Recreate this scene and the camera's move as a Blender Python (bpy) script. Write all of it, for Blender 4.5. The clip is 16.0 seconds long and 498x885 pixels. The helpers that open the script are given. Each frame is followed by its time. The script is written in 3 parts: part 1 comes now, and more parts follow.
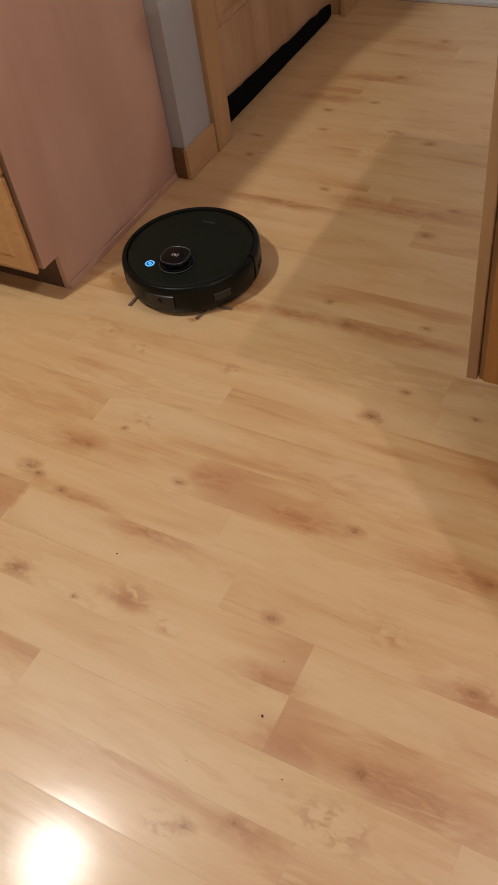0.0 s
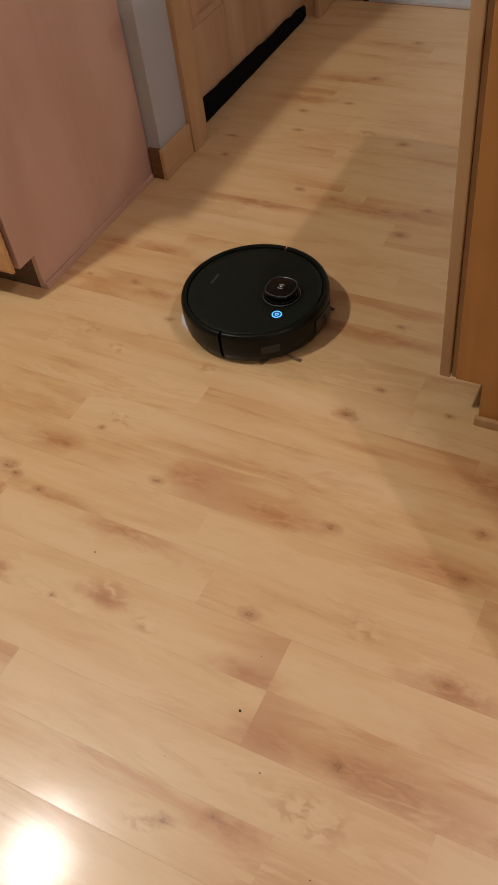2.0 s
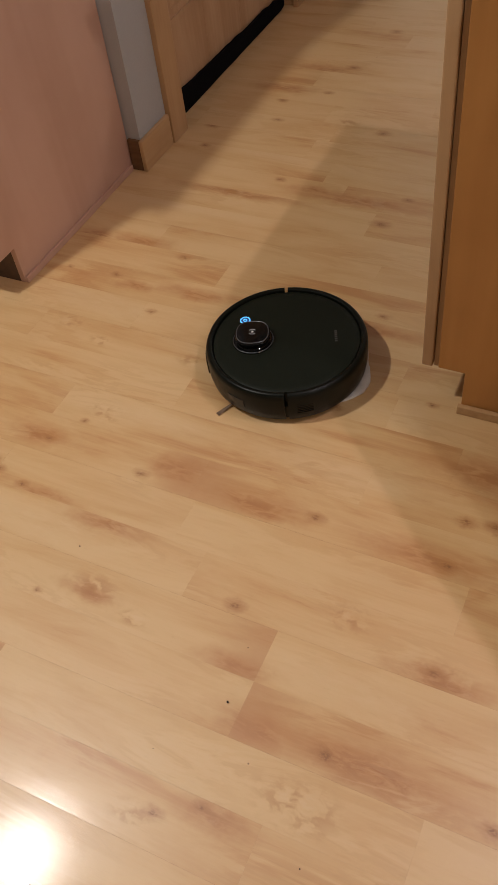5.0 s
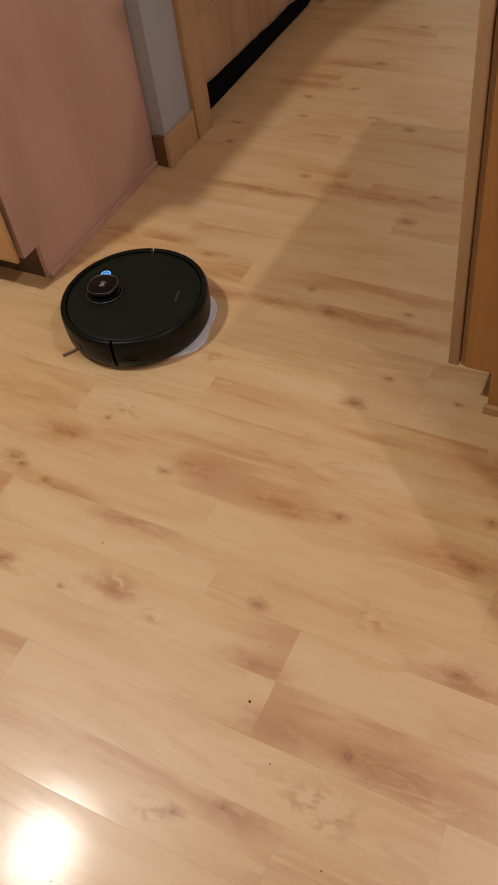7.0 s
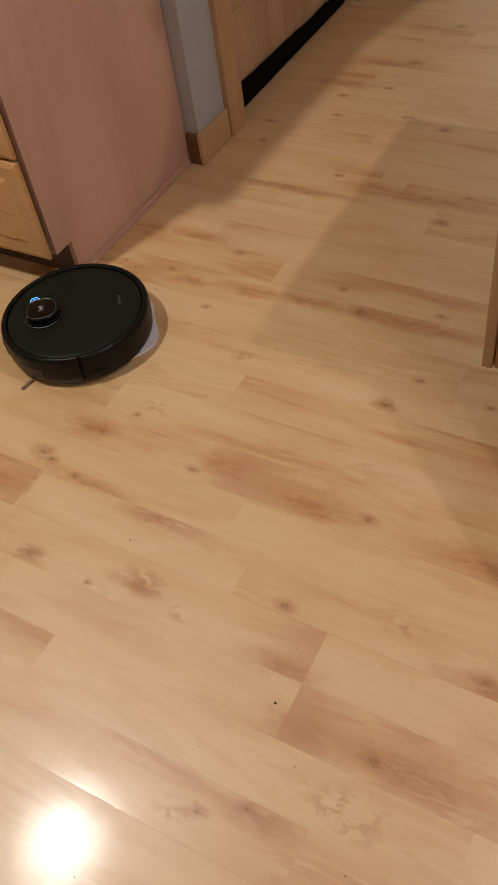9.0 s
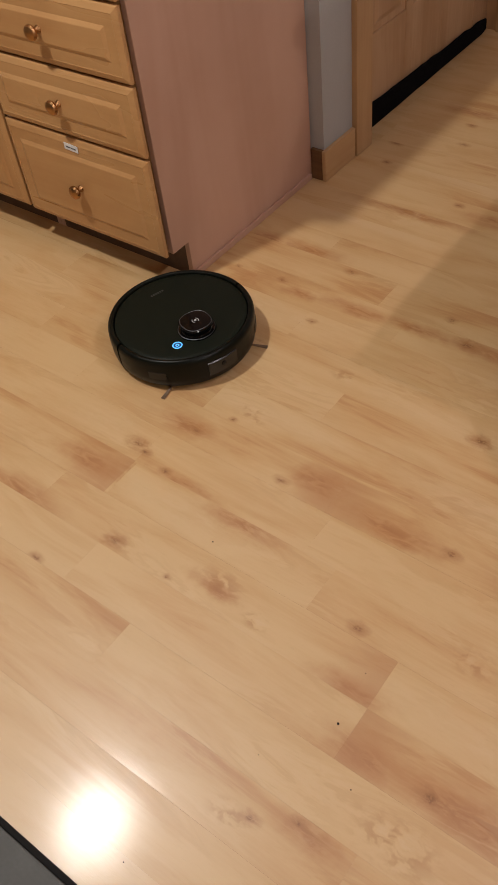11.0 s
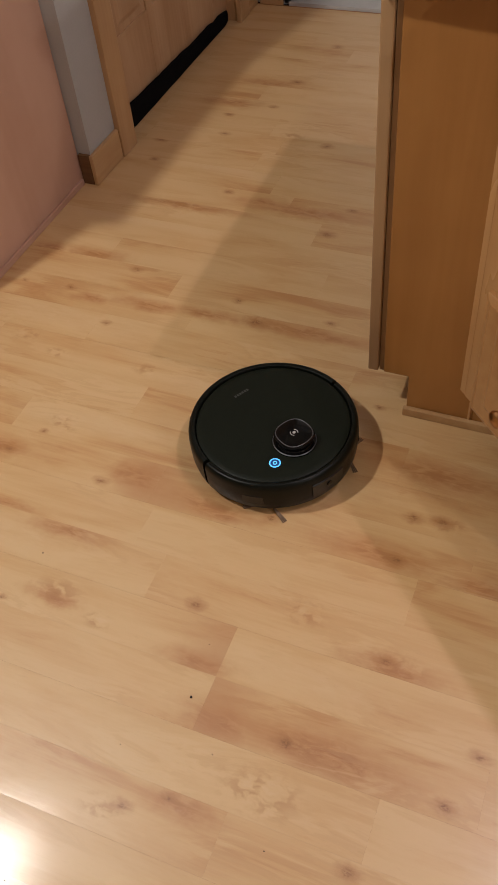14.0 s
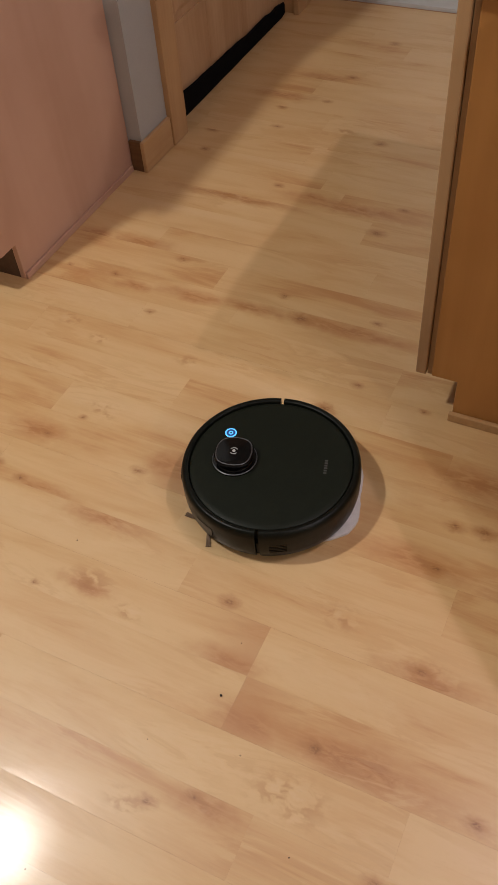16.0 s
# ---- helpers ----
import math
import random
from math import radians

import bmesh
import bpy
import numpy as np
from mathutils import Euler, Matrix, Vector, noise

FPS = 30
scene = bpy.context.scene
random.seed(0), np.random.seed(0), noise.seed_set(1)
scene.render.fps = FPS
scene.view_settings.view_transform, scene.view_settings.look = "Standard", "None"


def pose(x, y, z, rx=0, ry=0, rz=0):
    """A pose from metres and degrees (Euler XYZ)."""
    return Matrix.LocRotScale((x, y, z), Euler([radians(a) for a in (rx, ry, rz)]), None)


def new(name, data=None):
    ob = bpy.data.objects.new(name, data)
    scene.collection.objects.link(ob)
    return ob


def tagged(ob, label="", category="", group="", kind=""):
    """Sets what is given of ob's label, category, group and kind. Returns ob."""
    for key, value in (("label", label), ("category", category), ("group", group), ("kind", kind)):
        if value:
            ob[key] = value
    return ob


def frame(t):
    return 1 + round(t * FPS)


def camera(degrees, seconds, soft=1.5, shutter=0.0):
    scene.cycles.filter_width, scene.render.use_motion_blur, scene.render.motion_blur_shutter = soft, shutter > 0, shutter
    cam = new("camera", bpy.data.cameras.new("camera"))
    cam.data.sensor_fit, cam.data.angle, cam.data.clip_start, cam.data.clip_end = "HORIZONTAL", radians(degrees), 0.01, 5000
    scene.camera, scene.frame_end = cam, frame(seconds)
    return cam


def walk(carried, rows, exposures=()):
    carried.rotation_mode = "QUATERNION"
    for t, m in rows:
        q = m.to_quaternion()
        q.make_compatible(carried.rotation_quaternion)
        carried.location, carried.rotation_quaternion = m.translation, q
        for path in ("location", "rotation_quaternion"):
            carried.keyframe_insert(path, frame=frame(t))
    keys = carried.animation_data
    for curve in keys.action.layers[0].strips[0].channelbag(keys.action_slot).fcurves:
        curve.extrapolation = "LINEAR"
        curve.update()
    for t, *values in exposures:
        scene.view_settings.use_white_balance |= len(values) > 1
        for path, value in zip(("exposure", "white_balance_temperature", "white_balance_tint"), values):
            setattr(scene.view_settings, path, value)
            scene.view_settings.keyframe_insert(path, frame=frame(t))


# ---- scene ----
cam = camera(32.6, 16.0, soft=1.5)
PATH = [
    (0, pose(1.324, -1.845, 1.330, 41.73, 6.83, 27.36)),
    (0.5, pose(1.325, -1.845, 1.328, 41.71, 6.88, 27.52)),
    (1, pose(1.328, -1.849, 1.331, 41.62, 6.72, 27.31)),
    (1.5, pose(1.333, -1.853, 1.340, 41.72, 6.67, 27.07)),
    (2, pose(1.336, -1.853, 1.337, 41.60, 6.07, 26.15)),
    (2.5, pose(1.342, -1.856, 1.339, 41.45, 5.85, 25.59)),
    (3, pose(1.347, -1.853, 1.339, 41.36, 5.92, 25.22)),
    (3.5, pose(1.345, -1.854, 1.339, 41.27, 5.80, 24.81)),
    (6, pose(1.328, -1.851, 1.333, 40.68, 5.79, 25.08)),
    (6.5, pose(1.324, -1.852, 1.335, 40.73, 6.00, 25.55)),
    (7, pose(1.325, -1.849, 1.332, 40.82, 6.44, 26.11)),
    (7.5, pose(1.325, -1.851, 1.333, 40.83, 6.73, 26.52)),
    (8, pose(1.325, -1.846, 1.329, 40.81, 7.11, 26.87)),
    (8.5, pose(1.321, -1.847, 1.328, 40.82, 7.19, 27.17)),
    (9, pose(1.312, -1.849, 1.330, 40.95, 6.93, 28.00)),
    (9.5, pose(1.284, -1.852, 1.331, 41.50, 6.61, 32.20)),
    (9.7, pose(1.277, -1.856, 1.330, 41.69, 6.83, 33.92)),
    (11.8, pose(1.277, -1.880, 1.368, 42.64, 5.06, 36.80)),
    (12, pose(1.281, -1.879, 1.368, 42.51, 5.18, 35.63)),
    (12.5, pose(1.318, -1.879, 1.369, 41.83, 4.88, 28.53)),
    (13, pose(1.342, -1.884, 1.372, 41.49, 4.84, 25.23)),
    (13.5, pose(1.349, -1.886, 1.377, 41.33, 4.77, 23.99)),
    (14, pose(1.360, -1.891, 1.383, 41.03, 4.59, 21.74)),
    (14.5, pose(1.368, -1.890, 1.383, 41.00, 4.89, 21.00)),
    (15, pose(1.350, -1.888, 1.378, 40.89, 4.40, 20.60)),
    (15.5, pose(1.327, -1.890, 1.368, 41.00, 4.01, 22.75)),
    (16, pose(1.319, -1.888, 1.367, 40.99, 3.73, 25.18)),
]
walk(cam, PATH, exposures=[(0, 0.0), (16, 0.0)])

# ---- world and lamps ----
world = bpy.data.worlds.new("room_world")
world.use_nodes = True
world.node_tree.nodes["Background"].inputs[0].default_value = (1.0, 0.86, 0.7, 1)
world.node_tree.nodes["Background"].inputs[1].default_value = 0.004
scene.world = world

CEILING = 2.50
BULB_Z = 2.42
WARM = (1.0, 0.965, 0.915)
PINK = (1.0, 0.84, 0.97)
PALE = (1.0, 0.94, 0.92)
# place (x, y), watts, colour and bulb radius of each ceiling light
LIGHTS = [(-0.32, -1.47, 113, WARM, 0.055), (1.87, -1.02, 20, WARM, 0.02), (1.85, -0.695, 40, PINK, 0.02), (4.40, -2.58, 95, PALE, 0.04)]


def ceiling_lamp(x, y, watts, colour, radius):
    data = bpy.data.lights.new("lamp", "POINT")
    data.energy, data.color, data.shadow_soft_size = watts, colour, radius
    ob = new("ceiling_lamp", data)
    ob.matrix_world = pose(x, y, BULB_Z)
    return ob


for light in LIGHTS:
    ceiling_lamp(*light)

# ---- mesh helpers ----


def link(name, bm, material, parent=None, label="", smooth=False):
    me = bpy.data.meshes.new(name)
    bm.normal_update()
    bm.to_mesh(me)
    bm.free()
    me.materials.append(material)
    if smooth:
        for p in me.polygons:
            p.use_smooth = True
        me.set_sharp_from_angle(angle=radians(35))
    ob = new(name, me)
    if parent is not None:
        ob.parent = parent
    if label:
        ob["label"] = label
    return ob


def part(name, bm, material, parent, label="", smooth=False):
    return link(name, bm, material, parent, label, smooth)


def empty(name, m=None):
    ob = new(name)
    ob.empty_display_size = 0.1
    if m is not None:
        ob.matrix_world = m
    return ob


def box(x0, x1, y0, y1, z0, z1, bevel=0.0, bm=None, segments=2):
    b = bmesh.new()
    vs = bmesh.ops.create_cube(b, size=1)["verts"]
    for v in vs:
        v.co = Vector((x0 + (v.co.x + 0.5) * (x1 - x0), y0 + (v.co.y + 0.5) * (y1 - y0), z0 + (v.co.z + 0.5) * (z1 - z0)))
    if bevel:
        bmesh.ops.bevel(b, geom=b.edges[:], offset=bevel, segments=segments, affect="EDGES", profile=0.6)
    if bm is None:
        return b
    tmp = bpy.data.meshes.new("tmp")
    b.to_mesh(tmp)
    b.free()
    bm.from_mesh(tmp)
    bpy.data.meshes.remove(tmp)
    return bm


def prism(outline, z0, z1, bevel=0.0):
    """An upright prism over an outline of (x, y) points, counter-clockwise."""
    bm = bmesh.new()
    low = [bm.verts.new((x, y, z0)) for x, y in outline]
    top = [bm.verts.new((x, y, z1)) for x, y in outline]
    n = len(outline)
    bm.faces.new(top)
    bm.faces.new(low[::-1])
    for i in range(n):
        bm.faces.new((low[i], low[(i + 1) % n], top[(i + 1) % n], top[i]))
    if bevel:
        bmesh.ops.bevel(bm, geom=bm.edges[:], offset=bevel, segments=2, affect="EDGES", profile=0.6)
    return bm


def lathe(profile, a0=0.0, a1=360.0, steps=96):
    """A profile of (r, z) points turned about z from a0 to a1 degrees."""
    bm = bmesh.new()
    full = abs(a1 - a0 - 360) < 1e-6
    count = steps if full else steps + 1
    rings = []
    for i in range(count):
        a = radians(a0 + (a1 - a0) * i / steps)
        rings.append([bm.verts.new((r * math.cos(a), r * math.sin(a), z)) for r, z in profile])
    for i in range(steps):
        p, q = rings[i], rings[(i + 1) % count]
        for j in range(len(profile) - 1):
            bm.faces.new((p[j], q[j], q[j + 1], p[j + 1]))
    if not full:
        bm.faces.new(rings[0])
        bm.faces.new(rings[-1][::-1])
    bmesh.ops.remove_doubles(bm, verts=bm.verts[:], dist=1e-6)
    bmesh.ops.recalc_face_normals(bm, faces=bm.faces[:])
    return bm


def squared(bm, low, power=3.4):
    """Draws the part of a turned mesh above low towards a rounded square."""
    for v in bm.verts:
        r = math.hypot(v.co.x, v.co.y)
        if v.co.z > low and r > 1e-6:
            c, q = abs(v.co.x) / r, abs(v.co.y) / r
            k = 0.45 + 0.5 * (c ** power + q ** power) ** (-1 / power)
            v.co.x *= k
            v.co.y *= k
    return bm


def moved(bm, m):
    bmesh.ops.transform(bm, matrix=m, verts=bm.verts[:])
    return bm


# ---- materials ----


class Nodes:
    """Small builder of node materials."""

    def __init__(self, name):
        self.material = bpy.data.materials.new(name)
        self.material.use_nodes = True
        self.tree = self.material.node_tree
        self.bsdf = self.tree.nodes["Principled BSDF"]

    def add(self, kind, *inputs, **settings):
        node = self.tree.nodes.new("ShaderNode" + kind)
        for key, value in settings.items():
            if key in ("operation", "blend_type", "data_type", "noise_dimensions", "wave_type", "bands_direction", "feature", "interpolation_type", "clamp"):
                if key == "operation":
                    node.operation = value
                elif key == "blend_type":
                    node.blend_type = value
                elif key == "data_type":
                    node.data_type = value
                elif key == "noise_dimensions":
                    node.noise_dimensions = value
                elif key == "wave_type":
                    node.wave_type = value
                elif key == "bands_direction":
                    node.bands_direction = value
                elif key == "feature":
                    node.feature = value
                elif key == "interpolation_type":
                    node.interpolation_type = value
                elif key == "clamp":
                    node.use_clamp = value
        for slot, value in inputs:
            self.put(node.inputs[slot], value)
        return node

    def put(self, socket, value):
        if hasattr(value, "is_output"):
            self.tree.links.new(value, socket)
        else:
            socket.default_value = value

    def math(self, op, a, b=0.0, clamp=False):
        return self.add("Math", (0, a), (1, b), operation=op, clamp=clamp).outputs[0]

    def noise(self, vector, scale, detail=3.0, rough=0.5, distortion=0.0):
        return self.add("TexNoise", ("Vector", vector), ("Scale", scale), ("Detail", detail), ("Roughness", rough), ("Distortion", distortion)).outputs[0]

    def mapped(self, vector, scale, location=(0, 0, 0)):
        return self.add("Mapping", ("Vector", vector), ("Location", location), ("Scale", scale)).outputs[0]

    def range(self, value, a, b, c=0.0, d=1.0):
        return self.add("MapRange", ("Value", value), ("From Min", a), ("From Max", b), ("To Min", c), ("To Max", d), interpolation_type="SMOOTHSTEP").outputs[0]

    def mix(self, factor, a, b, blend="MIX"):
        node = self.tree.nodes.new("ShaderNodeMix")
        node.data_type, node.blend_type = "RGBA", blend
        self.put(node.inputs[0], factor)
        self.put(node.inputs[6], a if hasattr(a, "is_output") else (*a, 1))
        self.put(node.inputs[7], b if hasattr(b, "is_output") else (*b, 1))
        return node.outputs[2]

    def bump(self, height, strength, distance=0.001, coat=False):
        node = self.add("Bump", ("Height", height), ("Strength", strength), ("Distance", distance))
        self.tree.links.new(node.outputs[0], self.bsdf.inputs["Normal"])
        if coat:
            self.tree.links.new(node.outputs[0], self.bsdf.inputs["Coat Normal"])

    def position(self):
        return self.tree.nodes.new("ShaderNodeNewGeometry").outputs["Position"]

    def object_coords(self):
        return self.tree.nodes.new("ShaderNodeTexCoord").outputs["Object"]

    def random(self):
        return self.tree.nodes.new("ShaderNodeObjectInfo").outputs["Random"]

    def set(self, **values):
        names = {"color": "Base Color", "rough": "Roughness", "metal": "Metallic", "coat": "Coat Weight", "coat_rough": "Coat Roughness", "spec": "Specular IOR Level", "emit": "Emission Color", "power": "Emission Strength"}
        for key, value in values.items():
            if key in ("color", "emit") and not hasattr(value, "is_output"):
                value = (*value, 1)
            self.put(self.bsdf.inputs[names[key]], value)
        return self.material


def wood(name, light, dark, axis, rough=0.42, streak=0.55, scale=1.0, knots=0.0):
    """Clear-finished wood whose grain runs along an axis ('x', 'y' or 'z')."""
    n = Nodes(name)
    pos, rnd = n.position(), n.random()
    shift = n.add("CombineXYZ", (0, n.math("MULTIPLY", rnd, 7.0)), (1, n.math("MULTIPLY", rnd, 13.0)), (2, n.math("MULTIPLY", rnd, 5.0))).outputs[0]
    moved_pos = n.add("VectorMath", (0, pos), (1, shift), operation="ADD").outputs[0]
    fine = {"x": (3, 90, 90), "y": (90, 3, 90), "z": (90, 90, 3)}[axis]
    wide = {"x": (1.2, 9, 9), "y": (9, 1.2, 9), "z": (9, 9, 1.2)}[axis]
    grain = n.noise(n.mapped(moved_pos, [v * scale for v in fine]), 1.0, 4, 0.6)
    cloud = n.noise(n.mapped(moved_pos, [v * scale for v in wide]), 1.0, 3, 0.55, 0.6)
    blotch = n.noise(moved_pos, 5.0, 3, 0.6)
    tone = n.math("ADD", n.math("MULTIPLY", grain, streak * 0.5), n.math("MULTIPLY", cloud, 1.0 - streak * 0.5))
    tone = n.math("ADD", tone, n.math("MULTIPLY", n.math("SUBTRACT", blotch, 0.5), 0.35))
    colour = n.mix(n.range(tone, 0.3, 0.72), light, dark)
    n.bump(grain, 0.08, 0.0006)
    return n.set(color=colour, rough=n.range(cloud, 0.2, 0.8, rough - 0.06, rough + 0.08), spec=0.5)


def plain(name, colour, rough, metal=0.0, vary=0.12, scale=40.0, bump=0.05, spec=0.5):
    n = Nodes(name)
    pos = n.object_coords()
    a, b = n.noise(pos, scale, 4, 0.6), n.noise(pos, scale * 0.12, 3, 0.5)
    tone = n.math("ADD", n.math("MULTIPLY", a, 0.5), n.math("MULTIPLY", b, 0.5))
    col = n.mix(n.range(tone, 0.25, 0.75), [c * (1 - vary) for c in colour], [min(1, c * (1 + vary)) for c in colour])
    if bump:
        n.bump(a, bump, 0.0005)
    return n.set(color=col, rough=n.range(b, 0.3, 0.7, max(0.02, rough - 0.05), rough + 0.05), metal=metal, spec=spec)


MAPLE_X = wood("maple_x", (0.520, 0.290, 0.122), (0.435, 0.218, 0.083), "x", rough=0.30)
MAPLE_Z = wood("maple_z", (0.520, 0.290, 0.122), (0.435, 0.218, 0.083), "z", rough=0.30)
VENEER = wood("maple_veneer", (0.535, 0.327, 0.235), (0.470, 0.275, 0.190), "z", rough=0.5, streak=0.04, scale=0.6)
STAINED = wood("stained_panel", (0.455, 0.215, 0.062), (0.375, 0.168, 0.045), "z", rough=0.38, streak=0.3)
EDGE_WOOD = wood("door_edge_wood", (0.420, 0.259, 0.133), (0.330, 0.193, 0.097), "z")
PINE_Y = wood("pine_y", (0.540, 0.340, 0.165), (0.420, 0.236, 0.101), "y")
PINE_Z = wood("pine_z", (0.520, 0.321, 0.157), (0.420, 0.241, 0.109), "z")
END_GRAIN = wood("pine_end_grain", (0.200, 0.099, 0.036), (0.110, 0.052, 0.018), "x", rough=0.7, streak=0.9)
DOOR_WOOD = wood("door_wood", (0.520, 0.325, 0.180), (0.405, 0.235, 0.115), "z", rough=0.5)
# toe board colour with the shadow under the drawers darkened into it
TOE_SHADED = plain("shaded_toe_board", (0.095, 0.050, 0.026), 0.7, vary=0.3)
TOE = wood("toe_kick_wood", (0.400, 0.208, 0.089), (0.300, 0.142, 0.056), "x", rough=0.6)
GREY_WALL = plain("grey_wall_paint", (0.41, 0.41, 0.40), 0.7, vary=0.04, scale=160, bump=0.25)
CREAM_WALL = plain("cream_wall_paint", (0.33, 0.30, 0.27), 0.75, vary=0.04, scale=160, bump=0.25)
CEILING_PAINT = plain("ceiling_paint", (0.60, 0.585, 0.56), 0.85, vary=0.03, scale=120, bump=0.3)
COUNTER = plain("laminate_counter", (0.32, 0.28, 0.24), 0.35, vary=0.3, scale=300, bump=0.0)
BRONZE = plain("dark_bronze", (0.05, 0.04, 0.032), 0.5, metal=0.6, vary=0.15)
BRASS = plain("brass", (0.44, 0.235, 0.10), 0.28, metal=1.0, vary=0.15)
ALUMINIUM = plain("aluminium", (0.55, 0.55, 0.54), 0.5, metal=0.35, vary=0.06)
WHITE_PAINT = plain("white_paint", (0.72, 0.72, 0.70), 0.5, vary=0.05)
RUBBER = plain("black_rubber", (0.012, 0.011, 0.011), 0.85, vary=0.3, scale=200, bump=0.2, spec=0.2)
FELT = plain("black_felt", (0.006, 0.0055, 0.006), 1.0, vary=0.3, scale=500, bump=0.4, spec=0.05)
MAT_GREY = plain("grey_mat_vinyl", (0.075, 0.075, 0.07), 0.6, vary=0.15, scale=160, bump=0.3)
MAT_LINE = plain("mat_pattern_vinyl", (0.13, 0.13, 0.125), 0.55, vary=0.1)
PAPER = plain("label_paper", (0.75, 0.76, 0.78), 0.6, vary=0.03)
INK = plain("label_ink", (0.12, 0.13, 0.16), 0.6, vary=0.05)
SHELL = plain("black_plastic", (0.0042, 0.0050, 0.0034), 0.34, vary=0.2, scale=500, bump=0.08, spec=0.16)
LID = plain("black_textured_plastic", (0.0080, 0.0102, 0.0064), 0.45, vary=0.2, scale=900, bump=0.15, spec=0.12)
GLOSS = plain("black_gloss_plastic", (0.003, 0.003, 0.003), 0.12, vary=0.1, bump=0.0, spec=0.3)
CHROME = plain("dark_chrome", (0.14, 0.145, 0.155), 0.45, metal=1.0, vary=0.05)
WINDOW = plain("smoked_window", (0.004, 0.004, 0.0045), 0.30, vary=0.1, bump=0.0)
PRINT = plain("pale_print", (0.38, 0.38, 0.37), 0.5, vary=0.05)
MARK = plain("grey_print", (0.045, 0.045, 0.042), 0.5, vary=0.05)
CLOTH = plain("mop_cloth", (0.68, 0.66, 0.66), 0.95, vary=0.12, scale=400, bump=0.6, spec=0.1)
BRISTLE = plain("brush_bristle", (0.16, 0.10, 0.06), 0.7, vary=0.2)


def glow(name, colour, power):
    n = Nodes(name)
    return n.set(color=(0.02, 0.05, 0.1), emit=colour, power=power, rough=0.4)


LED_BLUE = glow("led_blue", (0.0, 0.08, 0.70), 0.16)
LED_WHITE = glow("led_white", (0.10, 0.48, 1.0), 1.5)

# lowest seam between strips, and the width of a strip
STRIP, LINE = 0.1016, -1.434
# knots: place and size
KNOTS = [(0.307, -0.990, 0.008), (0.221, -1.087, 0.014), (0.251, -1.100, 0.010), (0.325, -1.118, 0.008), (0.549, -1.006, 0.010), (0.843, -0.698, 0.014),
         (0.926, -0.984, 0.011), (0.863, -1.212, 0.011), (1.188, -0.999, 0.011), (0.357, -1.312, 0.014), (0.502, -1.320, 0.005), (1.111, -1.402, 0.013),
         (1.226, -1.208, 0.011), (0.357, -0.920, 0.006), (0.900, -1.586, 0.010), (0.964, -1.549, 0.007), (0.886, -0.604, 0.008), (1.047, -0.627, 0.007),
         (0.255, 0.371, 0.010), (0.594, 0.376, 0.012), (0.394, 0.070, 0.009), (0.769, 0.071, 0.009), (0.735, -0.052, 0.014), (0.860, -0.394, 0.009),
         (0.680, -0.441, 0.016), (0.609, -0.378, 0.008), (0.368, 0.742, 0.012), (0.347, 0.567, 0.009), (0.222, 0.488, 0.010), (0.421, 1.019, 0.012),
         (0.158, -0.449, 0.008), (0.298, -0.334, 0.010), (0.318, -0.550, 0.007), (0.021, -0.457, 0.005), (1.376, -1.413, 0.011), (1.193, -0.895, 0.011),
         (1.248, -0.888, 0.012), (1.411, -1.319, 0.010), (1.265, -1.553, 0.010), (0.070, 0.290, 0.012), (0.100, 0.180, 0.009), (0.250, -1.430, 0.010)]
# curled figure: place and size
SWIRLS = [(0.598, -1.275, 0.060), (0.703, -1.305, 0.035), (1.060, -1.163, 0.055), (1.246, -1.212, 0.060), (0.385, -0.885, 0.050), (0.144, -0.646, 0.045),
          (0.251, -0.683, 0.035), (0.494, -0.673, 0.040), (1.100, -1.490, 0.085), (0.469, 0.409, 0.045), (0.867, -1.600, 0.045), (0.221, -1.090, 0.045),
          (0.290, -0.020, 0.040), (0.843, -0.698, 0.045), (1.262, -0.890, 0.045), (0.988, -1.549, 0.035), (0.680, -0.435, 0.050), (0.357, -1.312, 0.045)]
# brown heartwood: place, half length and half width
HEART = [(0.800, -0.994, 0.110, 0.034), (0.840, -1.012, 0.045, 0.018), (0.625, -0.972, 0.060, 0.045), (0.995, -1.405, 0.075, 0.040), (0.910, -1.318, 0.070, 0.022),
         (1.150, -0.995, 0.130, 0.032), (1.245, -1.222, 0.090, 0.030), (0.270, -0.985, 0.080, 0.028), (0.382, -1.122, 0.075, 0.014), (0.556, -1.141, 0.090, 0.028),
         (0.560, -0.447, 0.110, 0.020), (0.507, 0.046, 0.065, 0.022), (0.640, 0.030, 0.200, 0.030), (0.818, -0.442, 0.190, 0.026),
         (1.220, -0.778, 0.160, 0.045), (0.600, -1.286, 0.055, 0.018), (0.988, -1.553, 0.070, 0.024), (0.300, -0.025, 0.210, 0.022),
         (0.278, 0.714, 0.100, 0.028), (0.224, -0.474, 0.060, 0.016), (0.153, -0.308, 0.090, 0.030), (0.400, -0.458, 0.110, 0.022), (0.007, -0.316, 0.070, 0.030),
         (1.360, -1.011, 0.090, 0.028), (1.180, -1.400, 0.150, 0.042), (0.160, -1.182, 0.080, 0.040), (0.080, -1.330, 0.120, 0.034), (0.200, 0.565, 0.100, 0.026)]
